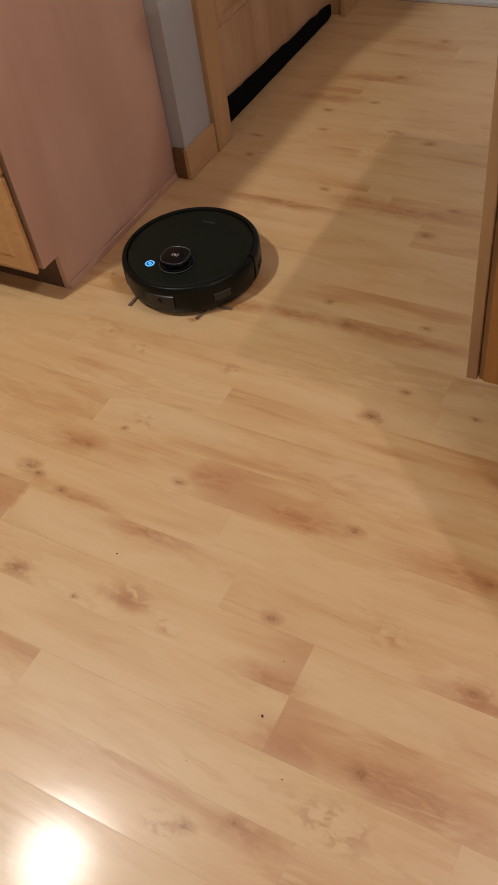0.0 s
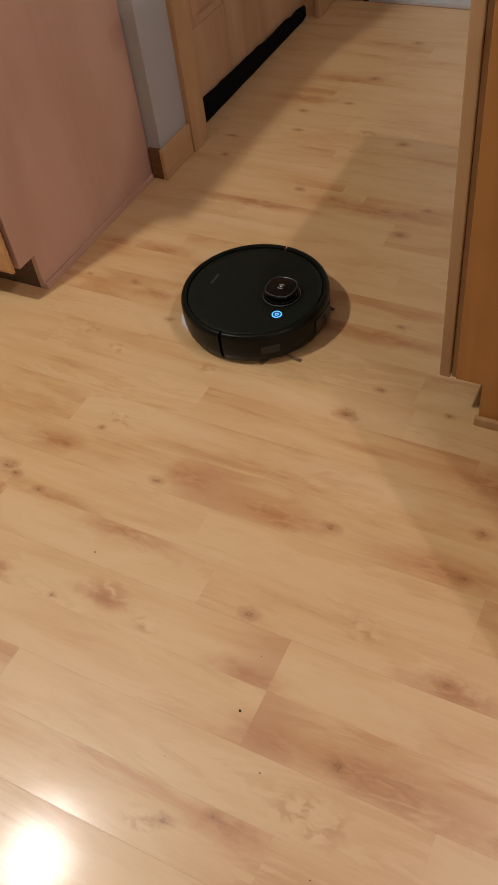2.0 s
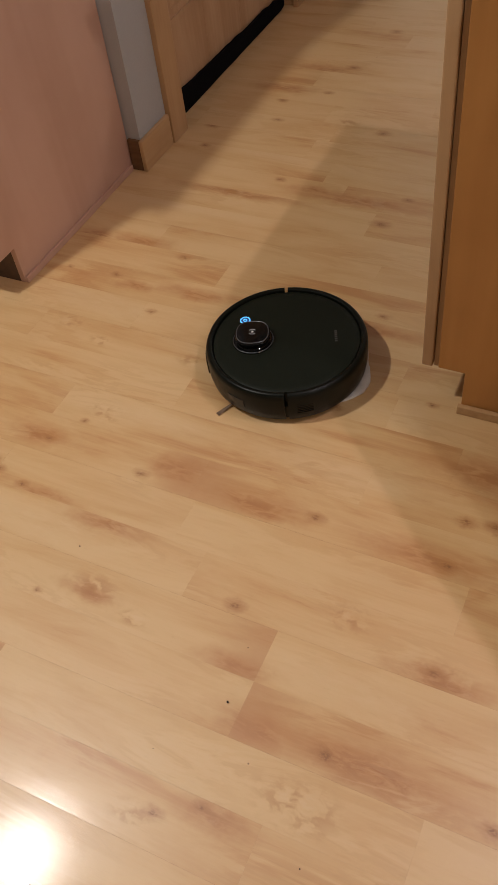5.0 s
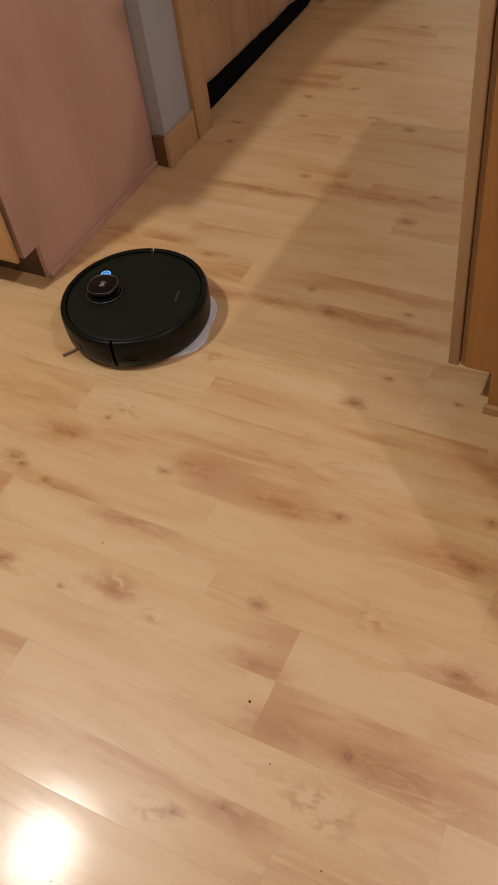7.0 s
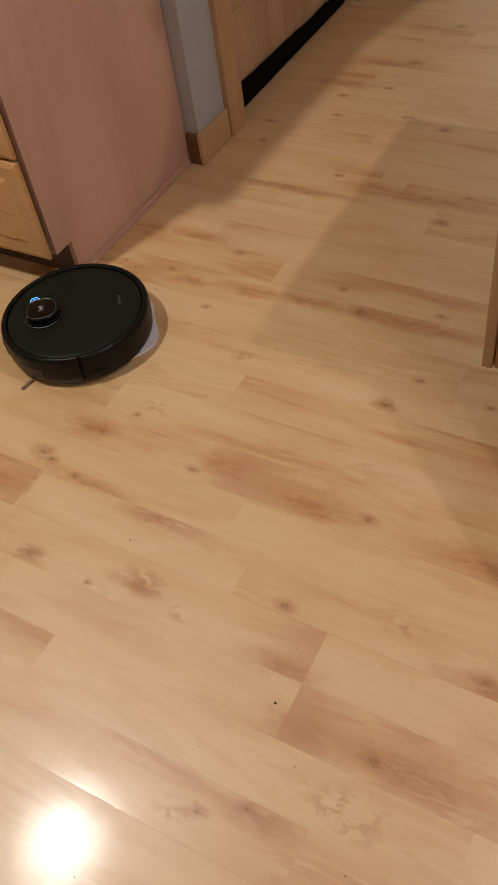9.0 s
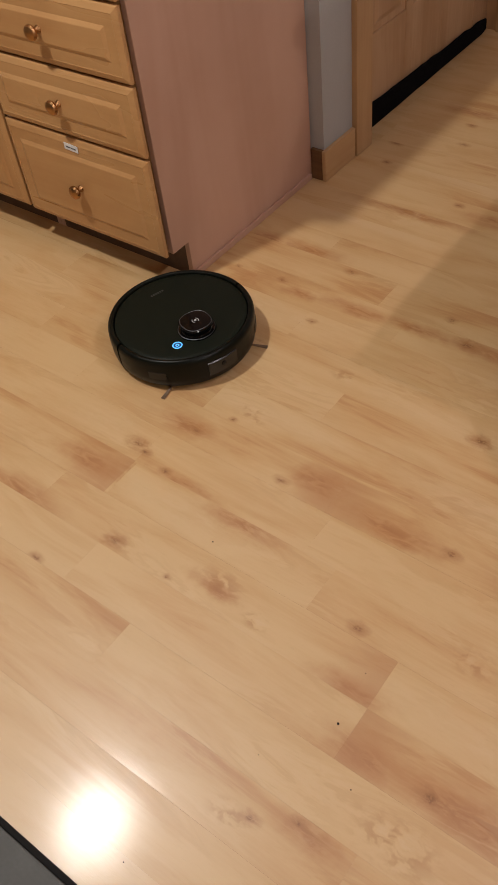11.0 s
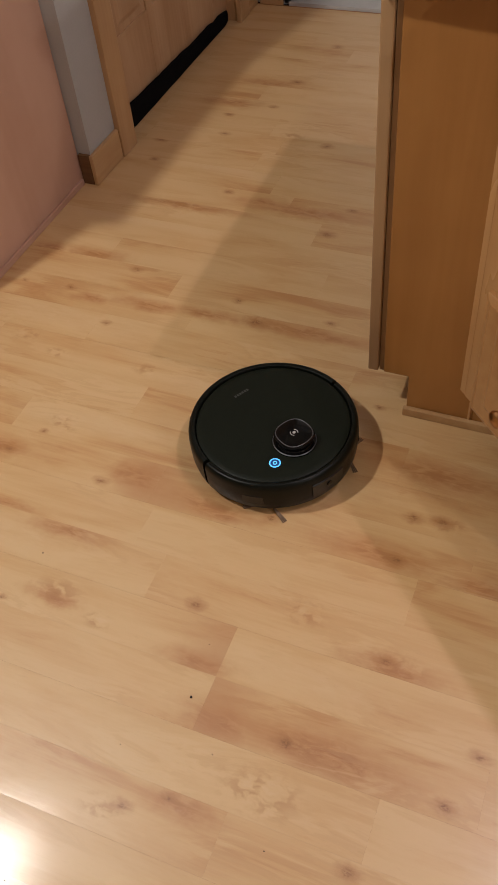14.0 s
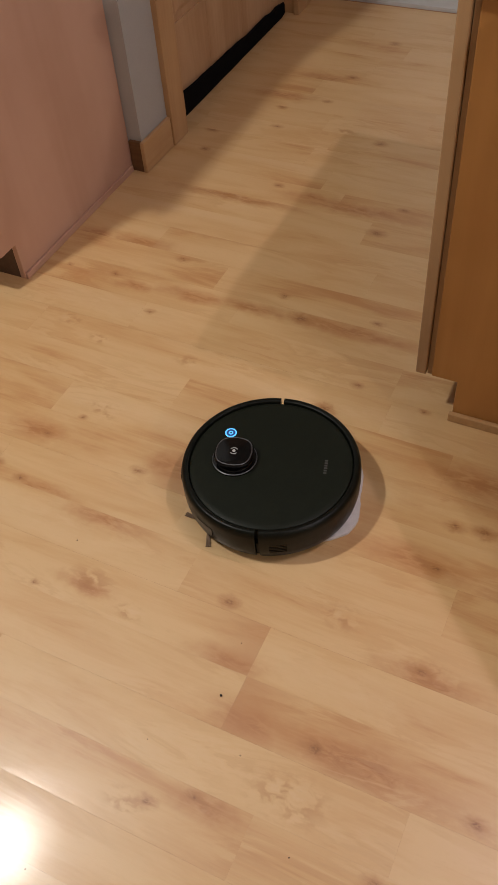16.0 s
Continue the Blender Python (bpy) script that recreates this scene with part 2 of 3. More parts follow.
# pale sapwood: place, half length and half width
SAP = [(0.140, -1.075, 0.110, 0.045), (0.420, -1.182, 0.160, 0.045), (0.179, -0.120, 0.220, 0.034), (0.340, 0.190, 0.140, 0.034), (0.947, -0.860, 0.200, 0.036),
       (0.431, -0.865, 0.180, 0.030), (1.100, -1.285, 0.150, 0.034), (0.820, -0.690, 0.260, 0.040), (0.700, -1.790, 0.500, 0.120), (0.200, -0.560, 0.190, 0.034)]


def floor_material():
    """Maple laminate: long soft grain, heartwood and sapwood that stop at the seams, curled figure and small knots."""
    n = Nodes("laminate_planks")
    pos, rnd = n.position(), n.random()
    shift = n.add("CombineXYZ", (0, n.math("MULTIPLY", rnd, 31.0)), (1, n.math("MULTIPLY", rnd, 17.0)), (2, n.math("MULTIPLY", rnd, 9.0))).outputs[0]
    p = n.add("VectorMath", (0, pos), (1, shift), operation="ADD").outputs[0]
    grain = n.noise(n.mapped(p, (5, 150, 1)), 1.0, 5, 0.65, 0.25)
    figure = n.noise(n.mapped(p, (3.2, 17, 1)), 1.0, 5, 0.58, 0.7)
    cloud = n.noise(n.mapped(p, (1.8, 7, 1)), 1.0, 2, 0.5, 0.4)
    tone = n.math("ADD", n.math("MULTIPLY", figure, 0.55), n.math("MULTIPLY", cloud, 0.45))
    tone = n.math("ADD", tone, n.math("MULTIPLY", n.math("SUBTRACT", grain, 0.5), 0.16))
    tone = n.math("ADD", tone, n.math("MULTIPLY", n.math("SUBTRACT", rnd, 0.5), 0.07))
    colour = n.mix(n.range(tone, 0.38, 0.66), (0.620, 0.416, 0.203), (0.545, 0.320, 0.133))
    colour = n.mix(n.range(tone, 0.56, 0.69, 0.0, 0.75), colour, (0.445, 0.212, 0.074))
    # places are compared within one strip only, so that patches stop at its seams
    xyz = n.add("SeparateXYZ", (0, pos)).outputs
    strip = n.math("FLOOR", n.math("DIVIDE", n.math("SUBTRACT", xyz[1], LINE), STRIP))
    flat = n.add("CombineXYZ", (0, xyz[0]), (1, xyz[1]), (2, strip)).outputs[0]

    def warped(scale, amount):
        field = n.add("TexNoise", ("Vector", pos), ("Scale", scale), ("Detail", 3.0), ("Roughness", 0.6)).outputs["Color"]
        return n.add("VectorMath", (0, field), (1, amount), (2, [-0.5 * c for c in amount]), operation="MULTIPLY_ADD").outputs[0]

    def plus(a, b):
        return n.add("VectorMath", (0, a), (1, b), operation="ADD").outputs[0]

    broad = plus(flat, warped(16.0, (0.13, 0.035, 0.0)))
    tight = plus(plus(flat, warped(70.0, (0.016, 0.014, 0.0))), warped(260.0, (0.006, 0.004, 0.0)))

    def nearest(vector, places, wide=1.0):
        best = None
        for x, y, *size in places:
            sx = size[0]
            sy = size[1] if len(size) > 1 else size[0] * wide
            row = math.floor((y - LINE) / STRIP)
            local = n.add("VectorMath", (0, vector), (1, (1 / sx, 1 / sy, 9.0)), (2, (-x / sx, -y / sy, -9.0 * row)), operation="MULTIPLY_ADD").outputs[0]
            d = n.add("VectorMath", (0, local), operation="LENGTH").outputs["Value"]
            best = d if best is None else n.math("MINIMUM", best, d)
        return best

    mottle = n.noise(n.mapped(pos, (20, 75, 1)), 1.0, 4, 0.62, 0.8)
    heart, sap = nearest(broad, HEART), nearest(broad, SAP)
    swirl, knot = nearest(tight, SWIRLS, 0.55), nearest(tight, KNOTS, 0.62)
    colour = n.mix(n.math("MULTIPLY", n.range(sap, 0.3, 1.5, 0.75, 0.0), n.range(mottle, 0.3, 0.6, 1.0, 0.6)), colour, (0.635, 0.443, 0.234))
    colour = n.mix(n.math("MULTIPLY", n.range(heart, 0.1, 1.6, 0.85, 0.0), n.range(mottle, 0.28, 0.62, 0.6, 1.0)), colour, (0.425, 0.187, 0.060))
    colour = n.mix(n.math("MULTIPLY", n.range(heart, 0.0, 0.8, 0.55, 0.0), n.range(mottle, 0.40, 0.62)), colour, (0.325, 0.132, 0.040))
    # heartwood that is cut off at the end joint of its board
    for x, y, way in ((0.955, -1.383, 1), (0.955, -1.281, -1), (0.672, -0.977, -1), (0.672, -0.977, 1), (0.250, -1.180, -1)):
        along = n.math("MULTIPLY", n.math("SUBTRACT", xyz[0], x), way)
        inside = n.math("MULTIPLY", n.math("GREATER_THAN", along, 0.0), n.math("LESS_THAN", n.math("ABSOLUTE", n.math("SUBTRACT", xyz[1], y)), 0.0507))
        fade = n.math("MULTIPLY", inside, n.range(n.math("ADD", along, n.math("MULTIPLY", mottle, 0.06)), 0.03, 0.16, 0.50, 0.0))
        colour = n.mix(fade, colour, (0.420, 0.189, 0.069))
    # thin pale and brown lines that bend round the figure
    lines = n.math("SINE", n.math("ADD", n.math("MULTIPLY", figure, 42.0), n.math("MULTIPLY", grain, 2.5)))
    where = n.range(n.noise(n.mapped(p, (2.6, 9, 1)), 1.0, 2, 0.5), 0.46, 0.66)
    colour = n.mix(n.math("MULTIPLY", n.range(lines, 0.2, 1.0, 0.0, 0.20), where), colour, (0.660, 0.472, 0.266))
    colour = n.mix(n.math("MULTIPLY", n.range(lines, -0.2, -1.0, 0.0, 0.18), where), colour, (0.430, 0.231, 0.097))
    # rings of curled grain
    near = n.range(swirl, 0.1, 1.2, 1.0, 0.0)
    curl = n.noise(n.mapped(plus(pos, warped(30.0, (0.05, 0.03, 0.0))), (30, 55, 1)), 1.0, 2, 0.5)
    colour = n.mix(n.math("MULTIPLY", near, n.range(curl, 0.44, 0.62, 0.0, 0.62)), colour, (0.385, 0.178, 0.055))
    colour = n.mix(n.math("MULTIPLY", near, n.range(curl, 0.46, 0.32, 0.0, 0.40)), colour, (0.650, 0.465, 0.262))
    # short dark rays of the maple grain
    rays = n.noise(n.mapped(p, (45, 300, 1)), 1.0, 3, 0.6)
    colour = n.mix(n.range(rays, 0.58, 0.74, 0.0, 0.12), colour, (0.400, 0.222, 0.097))
    # knots: a brown stain, then a ragged dark heart
    ragged = n.noise(n.mapped(pos, (170, 260, 1)), 1.0, 3, 0.6)
    colour = n.mix(n.math("MULTIPLY", n.range(knot, 0.5, 3.0, 0.70, 0.0), n.range(mottle, 0.3, 0.6, 0.4, 1.0)), colour, (0.360, 0.158, 0.048))
    colour = n.mix(n.math("MULTIPLY", n.range(knot, 0.1, 1.2, 0.80, 0.0), n.range(ragged, 0.36, 0.60, 0.1, 1.0)), colour, (0.200, 0.072, 0.016))
    scuff = n.noise(pos, 3.0, 4, 0.6)
    pores = n.noise(n.mapped(pos, (150, 620, 1)), 1.0, 3, 0.55)
    n.bump(n.math("ADD", n.math("MULTIPLY", grain, 0.35), n.math("MULTIPLY", pores, 0.65)), 0.27, 0.0006, True)
    return n.set(color=colour, rough=n.range(scuff, 0.3, 0.7, 0.41, 0.48), spec=0.76, coat=0.32, coat_rough=0.125)


FLOOR = floor_material()

# ---- the large structure ----
X0, X1, Y0, Y1 = -3.2, 5.8, -4.2, 1.318
DOOR_X = -0.013   # face of the wall that holds the panelled door
BACK_Y = 0.013    # face of the wall behind the drawer cabinets
HALL_Y = 1.33     # face of the wall at the end of the passage


def setting(name, bm, material, label, category, smooth=False):
    return tagged(link(name, bm, material, None, "", smooth), label, category, kind="structure")


# the ceiling
setting("ceiling", box(X0 - 0.12, X1 + 0.12, Y0 - 0.12, 1.9, CEILING, CEILING + 0.1), CEILING_PAINT, "flat off-white painted kitchen ceiling", "ceiling")

# wall behind the drawer cabinets and its return along the passage, in one L
bm = box(X0, DOOR_X, BACK_Y, BACK_Y + 0.13, 0, CEILING)
setting("wall_back", bm, GREY_WALL, "painted pale blue-grey wall beside the drawer cabinet", "wall")
bm = box(DOOR_X - 0.12, DOOR_X, BACK_Y + 0.13, 0.215, 0, CEILING)
box(DOOR_X - 0.12, DOOR_X, 1.175, HALL_Y, 0, CEILING, bm=bm)
box(DOOR_X - 0.12, DOOR_X, 0.215, 1.175, 2.09, CEILING, bm=bm)
setting("wall_passage", bm, GREY_WALL, "painted pale blue-grey passage wall around a door", "wall")
# wall at the passage end, with the doorway
bm = box(DOOR_X - 0.12, 0.125, HALL_Y, HALL_Y + 0.14, 0, CEILING)
box(1.04, X1, HALL_Y, HALL_Y + 0.14, 0, CEILING, bm=bm)
box(0.125, 1.04, HALL_Y, HALL_Y + 0.14, 2.09, CEILING, bm=bm)
setting("wall_hall", bm, GREY_WALL, "painted pale blue-grey wall with a doorway", "wall")
setting("wall_west", box(X0 - 0.12, X0, Y0, BACK_Y + 0.13, 0, CEILING), CREAM_WALL, "plain cream painted kitchen wall", "wall")
setting("wall_east", box(X1, X1 + 0.12, Y0, HALL_Y + 0.14, 0, CEILING), CREAM_WALL, "plain cream painted kitchen wall", "wall")
setting("wall_south", box(X0 - 0.12, X1 + 0.12, Y0 - 0.12, Y0, 0, CEILING), CREAM_WALL, "plain cream painted kitchen wall", "wall")


def baseboard(name, x0, x1, y0, y1, material, height=0.095):
    bm = box(x0, x1, y0, y1, 0, height, 0.003)
    return setting(name, bm, material, "pine baseboard with a clear finish", "baseboard")


baseboard("baseboard_passage", DOOR_X, 0.0, 0.0, 0.163, PINE_Y)
baseboard("baseboard_return", -0.052, -0.0133, 0.0015, BACK_Y, END_GRAIN)
baseboard("baseboard_far", DOOR_X, 0.0, 1.222, HALL_Y - 0.014, PINE_Y)

# casing and jamb of the panelled door
trim = setting("door_trim_passage", box(-0.016, 0.004, 0.1655, 0.2525, 0, 2.15, 0.003), PINE_Z, "pine door casing, clear finished", "door casing")
setting("door_trim_passage_far", box(-0.016, 0.004, 1.137, 1.219, 0, 2.15, 0.003), PINE_Z, "pine door casing, clear finished", "door casing")
setting("door_trim_passage_head", box(-0.016, 0.004, 0.2525, 1.137, 2.065, 2.15, 0.003), PINE_Y, "pine head casing, clear finished", "door casing")
setting("door_jamb_near", box(-0.133, -0.016, 0.215, 0.240, 0, 2.09, 0.001), PINE_Z, "pine door jamb", "door jamb")
setting("door_jamb_far", box(-0.133, -0.016, 1.150, 1.175, 0, 2.09, 0.001), PINE_Z, "pine door jamb", "door jamb")
# casing at the passage end
setting("door_trim_hall", box(0.010, 0.105, HALL_Y - 0.018, HALL_Y, 0, 2.15, 0.003), PINE_Z, "pine casing beside the outer doorway", "door casing")
setting("door_trim_hall_far", box(1.05, 1.13, HALL_Y - 0.018, HALL_Y, 0, 2.15, 0.003), PINE_Z, "pine casing beside the outer doorway", "door casing")
setting("door_jamb_hall", box(0.105, 0.125, HALL_Y, HALL_Y + 0.14, 0, 2.09, 0.002), WHITE_PAINT, "white painted door jamb", "door jamb")


def panelled_door(x, y0, y1):
    """A wooden door in the plane x, between y0 and y1, with two columns of raised panels."""
    door = tagged(empty("door_1"), "closed light wooden panelled door", "door", kind="structure")
    part("slab", box(x - 0.035, x - 0.006, y0, y1, 0.012, 2.04, 0.002), DOOR_WOOD, door)
    stile, gap = 0.113, 0.040
    width = (y1 - y0 - 2 * stile - 2 * gap) / 3
    cols = [(y0 + stile + k * (width + gap), y0 + stile + k * (width + gap) + width) for k in range(3)]
    rows = [(0.281, 0.93), (1.06, 1.62), (1.72, 1.93)]
    # stiles and rails stand proud of the slab
    for a, b in ((y0, cols[0][0]), (cols[0][1], cols[1][0]), (cols[1][1], cols[2][0]), (cols[2][1], y1)):
        part("stile", box(x - 0.008, x, a, b, 0.012, 2.04, 0.002), DOOR_WOOD, door)
    for a, b in ((0.012, rows[0][0]), (rows[0][1], rows[1][0]), (rows[1][1], rows[2][0]), (rows[2][1], 2.04)):
        for c in cols:
            part("rail", box(x - 0.008, x - 0.0004, c[0], c[1], a, b, 0.002), DOOR_WOOD, door)
    for c in cols:
        for a, b in rows:
            bm = bmesh.new()
            rings = []
            for inset, depth in ((0.0005, -0.0062), (0.010, -0.0075), (0.016, -0.0075), (0.036, -0.0015), (0.045, -0.0015)):
                rings.append([bm.verts.new((x + depth, yy, zz)) for yy, zz in ((c[0] + inset, a + inset), (c[1] - inset, a + inset), (c[1] - inset, b - inset), (c[0] + inset, b - inset))])
            for r, q in zip(rings, rings[1:]):
                for i in range(4):
                    bm.faces.new((r[i], r[(i + 1) % 4], q[(i + 1) % 4], q[i]))
            bm.faces.new(rings[-1])
            part("raised_panel", bm, DOOR_WOOD, door)
    return door


panelled_door(-0.06, 0.2405, 1.1495)


def draft_stopper(x, y0, y1):
    """A soft black strip lying along the foot of the door, with an uneven top."""
    bm = bmesh.new()
    steps, around = 60, 14
    rings = []
    for i in range(steps + 1):
        u = i / steps
        y = y0 + (y1 - y0) * u
        h = 0.082 - 0.030 * u + 0.006 * noise.noise((u * 7, 0, 3)) + 0.004 * noise.noise((u * 19, 5, 3))
        w = 0.014 + 0.002 * noise.noise((u * 9, 2, 8))
        ends = min(1.0, 0.8 + 6 * u, 0.8 + 6 * (1 - u))
        ring = []
        for k in range(around):
            a = 2 * math.pi * k / around
            cx, cz = math.cos(a), math.sin(a)
            sx = math.copysign(abs(cx) ** 0.55, cx) * w / 2 * ends
            sz = math.copysign(abs(cz) ** 0.55, cz) * h / 2 * ends
            ring.append(bm.verts.new((x + w / 2 + sx, y, h / 2 + sz)))
        rings.append(ring)
    for p, q in zip(rings, rings[1:]):
        for k in range(around):
            bm.faces.new((p[k], p[(k + 1) % around], q[(k + 1) % around], q[k]))
    bm.faces.new(rings[0][::-1])
    bm.faces.new(rings[-1])
    return tagged(link("draft_stopper", bm, FELT, None, "", True), "black fabric draft stopper along the foot of a door", "draft stopper")


draft_stopper(-0.0585, 0.262, 1.125)

# outer doorway: threshold, gasket and white door
threshold = tagged(empty("threshold"), "smooth aluminium door threshold with a black gasket", "threshold", kind="structure")
part("plate", box(0.1265, 1.0385, 1.319, 1.452, -0.006, 0.010, 0.003), ALUMINIUM, threshold)
part("front_lip", box(0.1265, 1.0385, 1.3185, 1.330, 0.0102, 0.0125, 0.001), ALUMINIUM, threshold)
part("gasket", box(0.1265, 1.0385, 1.4535, 1.462, 0.0, 0.016, 0.002), RUBBER, threshold, "black rubber gasket")
outer = tagged(empty("door_2"), "closed white painted outer door", "door", kind="structure")
part("slab", box(0.1265, 1.0385, 1.464, 1.505, 0.008, 2.08, 0.003), WHITE_PAINT, outer)
part("kick_plate", box(0.17, 1.0, 1.4605, 1.4635, 0.04, 0.25, 0.001), WHITE_PAINT, outer)

# ---- cabinets ----


def slab_front(name, x0, x1, z0, z1, parent, y_back=-0.0005, thick=0.019, material=None):
    """A cabinet front facing -y with a rounded edge, a flat frame and a raised field, its back at y_back."""
    w, h = x1 - x0, z1 - z0
    bm = bmesh.new()
    rings = []
    frame_w = min(0.05, h * 0.3)
    for inset, depth in ((0.0, 0.0), (0.0, -0.0085), (0.002, -0.0105), (0.015, -0.0150), (0.0165, -0.0142), (frame_w - 0.006, -0.0142), (frame_w - 0.0045, -0.0150), (frame_w + 0.003, -0.0185), (frame_w + 0.005, -thick)):
        rings.append([bm.verts.new((xx, y_back + depth, zz)) for xx, zz in ((x0 + inset, z0 + inset), (x1 - inset, z0 + inset), (x1 - inset, z1 - inset), (x0 + inset, z1 - inset))])
    for r, q in zip(rings, rings[1:]):
        for i in range(4):
            bm.faces.new((r[i], r[(i + 1) % 4], q[(i + 1) % 4], q[i]))
    bm.faces.new(rings[-1])
    bm.faces.new(rings[0][::-1])
    bmesh.ops.recalc_face_normals(bm, faces=bm.faces[:])
    return part(name, bm, material or MAPLE_X, parent)


def knob(parent, x, y, z):
    """A round brass knob with its stem, pointing along -y."""
    bm = lathe([(0.0, 0.0), (0.009, 0.0), (0.0085, 0.003), (0.006, 0.006), (0.0055, 0.011), (0.010, 0.014), (0.0165, 0.018), (0.0180, 0.0225), (0.0158, 0.028), (0.009, 0.0315), (0.0, 0.0325)], steps=24)
    return part("knob", moved(bm, pose(x, y, z, 90, 0, 0)), BRASS, parent, "round polished brass knob", True)


def toe_side(x0, x1, y_front, y_back, notch, kick, top, material, parent, name="side_panel"):
    """An upright side panel with a toe notch at its front foot."""
    bm = bmesh.new()
    outline = [(y_front + notch, 0), (y_back, 0), (y_back, top), (y_front, top), (y_front, kick), (y_front + notch, kick)]
    a = [bm.verts.new((x0, y, z)) for y, z in outline]
    b = [bm.verts.new((x1, y, z)) for y, z in outline]
    bm.faces.new(a[::-1])
    bm.faces.new(b)
    for i in range(6):
        bm.faces.new((a[i], a[(i + 1) % 6], b[(i + 1) % 6], b[i]))
    bmesh.ops.recalc_face_normals(bm, faces=bm.faces[:])
    bmesh.ops.bevel(bm, geom=bm.edges[:], offset=0.0012, segments=1, affect="EDGES")
    return part(name, bm, material, parent)


FACE = -0.613   # front of the face frames of the drawer cabinets
KICK = 0.107


def drawer_cabinet(x0, x1, fronts, sides, doors=False):
    """A base cabinet from x0 to x1 that faces -y; fronts are (z0, z1) of its drawers, from below."""
    cab = empty("drawer_cabinet" if not doors else "base_cabinet")
    toe_side(x0, x0 + 0.016, FACE, BACK_Y - 0.004, 0.06, KICK, 0.887, VENEER, cab)
    toe_side(x1 - 0.016, x1, FACE, BACK_Y - 0.004, 0.06, KICK, 0.887, VENEER, cab, "end_panel" if sides else "side_panel")
    part("bottom_board", box(x0 + 0.0165, x1 - 0.0165, FACE + 0.02, -0.002, KICK, KICK + 0.016), VENEER, cab)
    part("toe_board", box(x0 + 0.0165, x1 - 0.0165, FACE + 0.0615, FACE + 0.075, 0, KICK - 0.001), TOE_SHADED, cab, "recessed toe board")
    part("face_frame", box(x0 + 0.0165, x1 - 0.0165, FACE + 0.0005, FACE + 0.019, KICK + 0.0165, 0.887), MAPLE_Z, cab)
    part("bottom_rail", box(x0 + 0.0165, x1 - 0.0165, FACE + 0.0005, FACE + 0.019, KICK - 0.0, KICK + 0.016), MAPLE_X, cab)
    for z0, z1 in fronts:
        if doors:
            mid = (x0 + x1) / 2
            for a, b, kx in ((x0 + 0.006, mid - 0.002, mid - 0.04), (mid + 0.002, x1 - 0.008, mid + 0.04)):
                f = slab_front("door", a, b, z0, z1, cab, FACE - 0.009, material=MAPLE_Z)
                knob(f, kx, FACE - 0.028, z1 - 0.06)
        else:
            f = slab_front("drawer_front", x0 + 0.008, x1 - 0.005, z0, z1, cab, FACE - 0.013)
            knob(f, (x0 + x1) / 2 - 0.004, FACE - 0.0318, (z0 + z1) / 2)
    return cab


CAB_X = -0.0555
cab = drawer_cabinet(-0.56, CAB_X, [(0.107, 0.372), (0.380, 0.545), (0.553, 0.715), (0.723, 0.858)], True)
tagged(cab, "light maple drawer cabinet with four drawers and brass knobs", "drawer cabinet")
cab2 = drawer_cabinet(-1.48, -0.5605, [(0.107, 0.858)], False, True)
tagged(cab2, "light maple base cabinet with two raised doors", "cabinet")
for px in (-2.4,):
    c = drawer_cabinet(px, -1.4805, [(0.107, 0.858)], False, True)
    tagged(c, "light maple base cabinet with two raised doors", "cabinet")
setting("trim_shoe_left", box(CAB_X + 0.0005, CAB_X + 0.009, FACE + 0.061, -0.002, 0, 0.018, 0.003), VENEER, "thin wooden shoe moulding along a cabinet foot", "shoe moulding")
tagged(link("countertop", box(-3.19, -0.022, -0.652, BACK_Y - 0.001, 0.888, 0.926, 0.008), COUNTER), "speckled laminate countertop over the drawer cabinets", "countertop")

# small printed label on the lowest drawer
label = tagged(empty("paper_label"), "small white printed label stuck on a drawer", "label")
part("paper", moved(box(-0.0235, 0.0235, -0.0006, 0, -0.009, 0.009), pose(-0.312, FACE - 0.0285, 0.350, 0, 4, 0)), PAPER, label)
for k, (a, b) in enumerate(((-0.017, -0.003), (-0.001, 0.006), (0.008, 0.016))):
    part("print_bar", moved(box(a, b, -0.0009, -0.0005, -0.003, 0.001), pose(-0.312, FACE - 0.0285, 0.350, 0, 4, 0)), INK, label)

# the cabinet across the passage: its end panel faces the kitchen, its doors face the passage
END_Y = -0.623
RX = 1.041


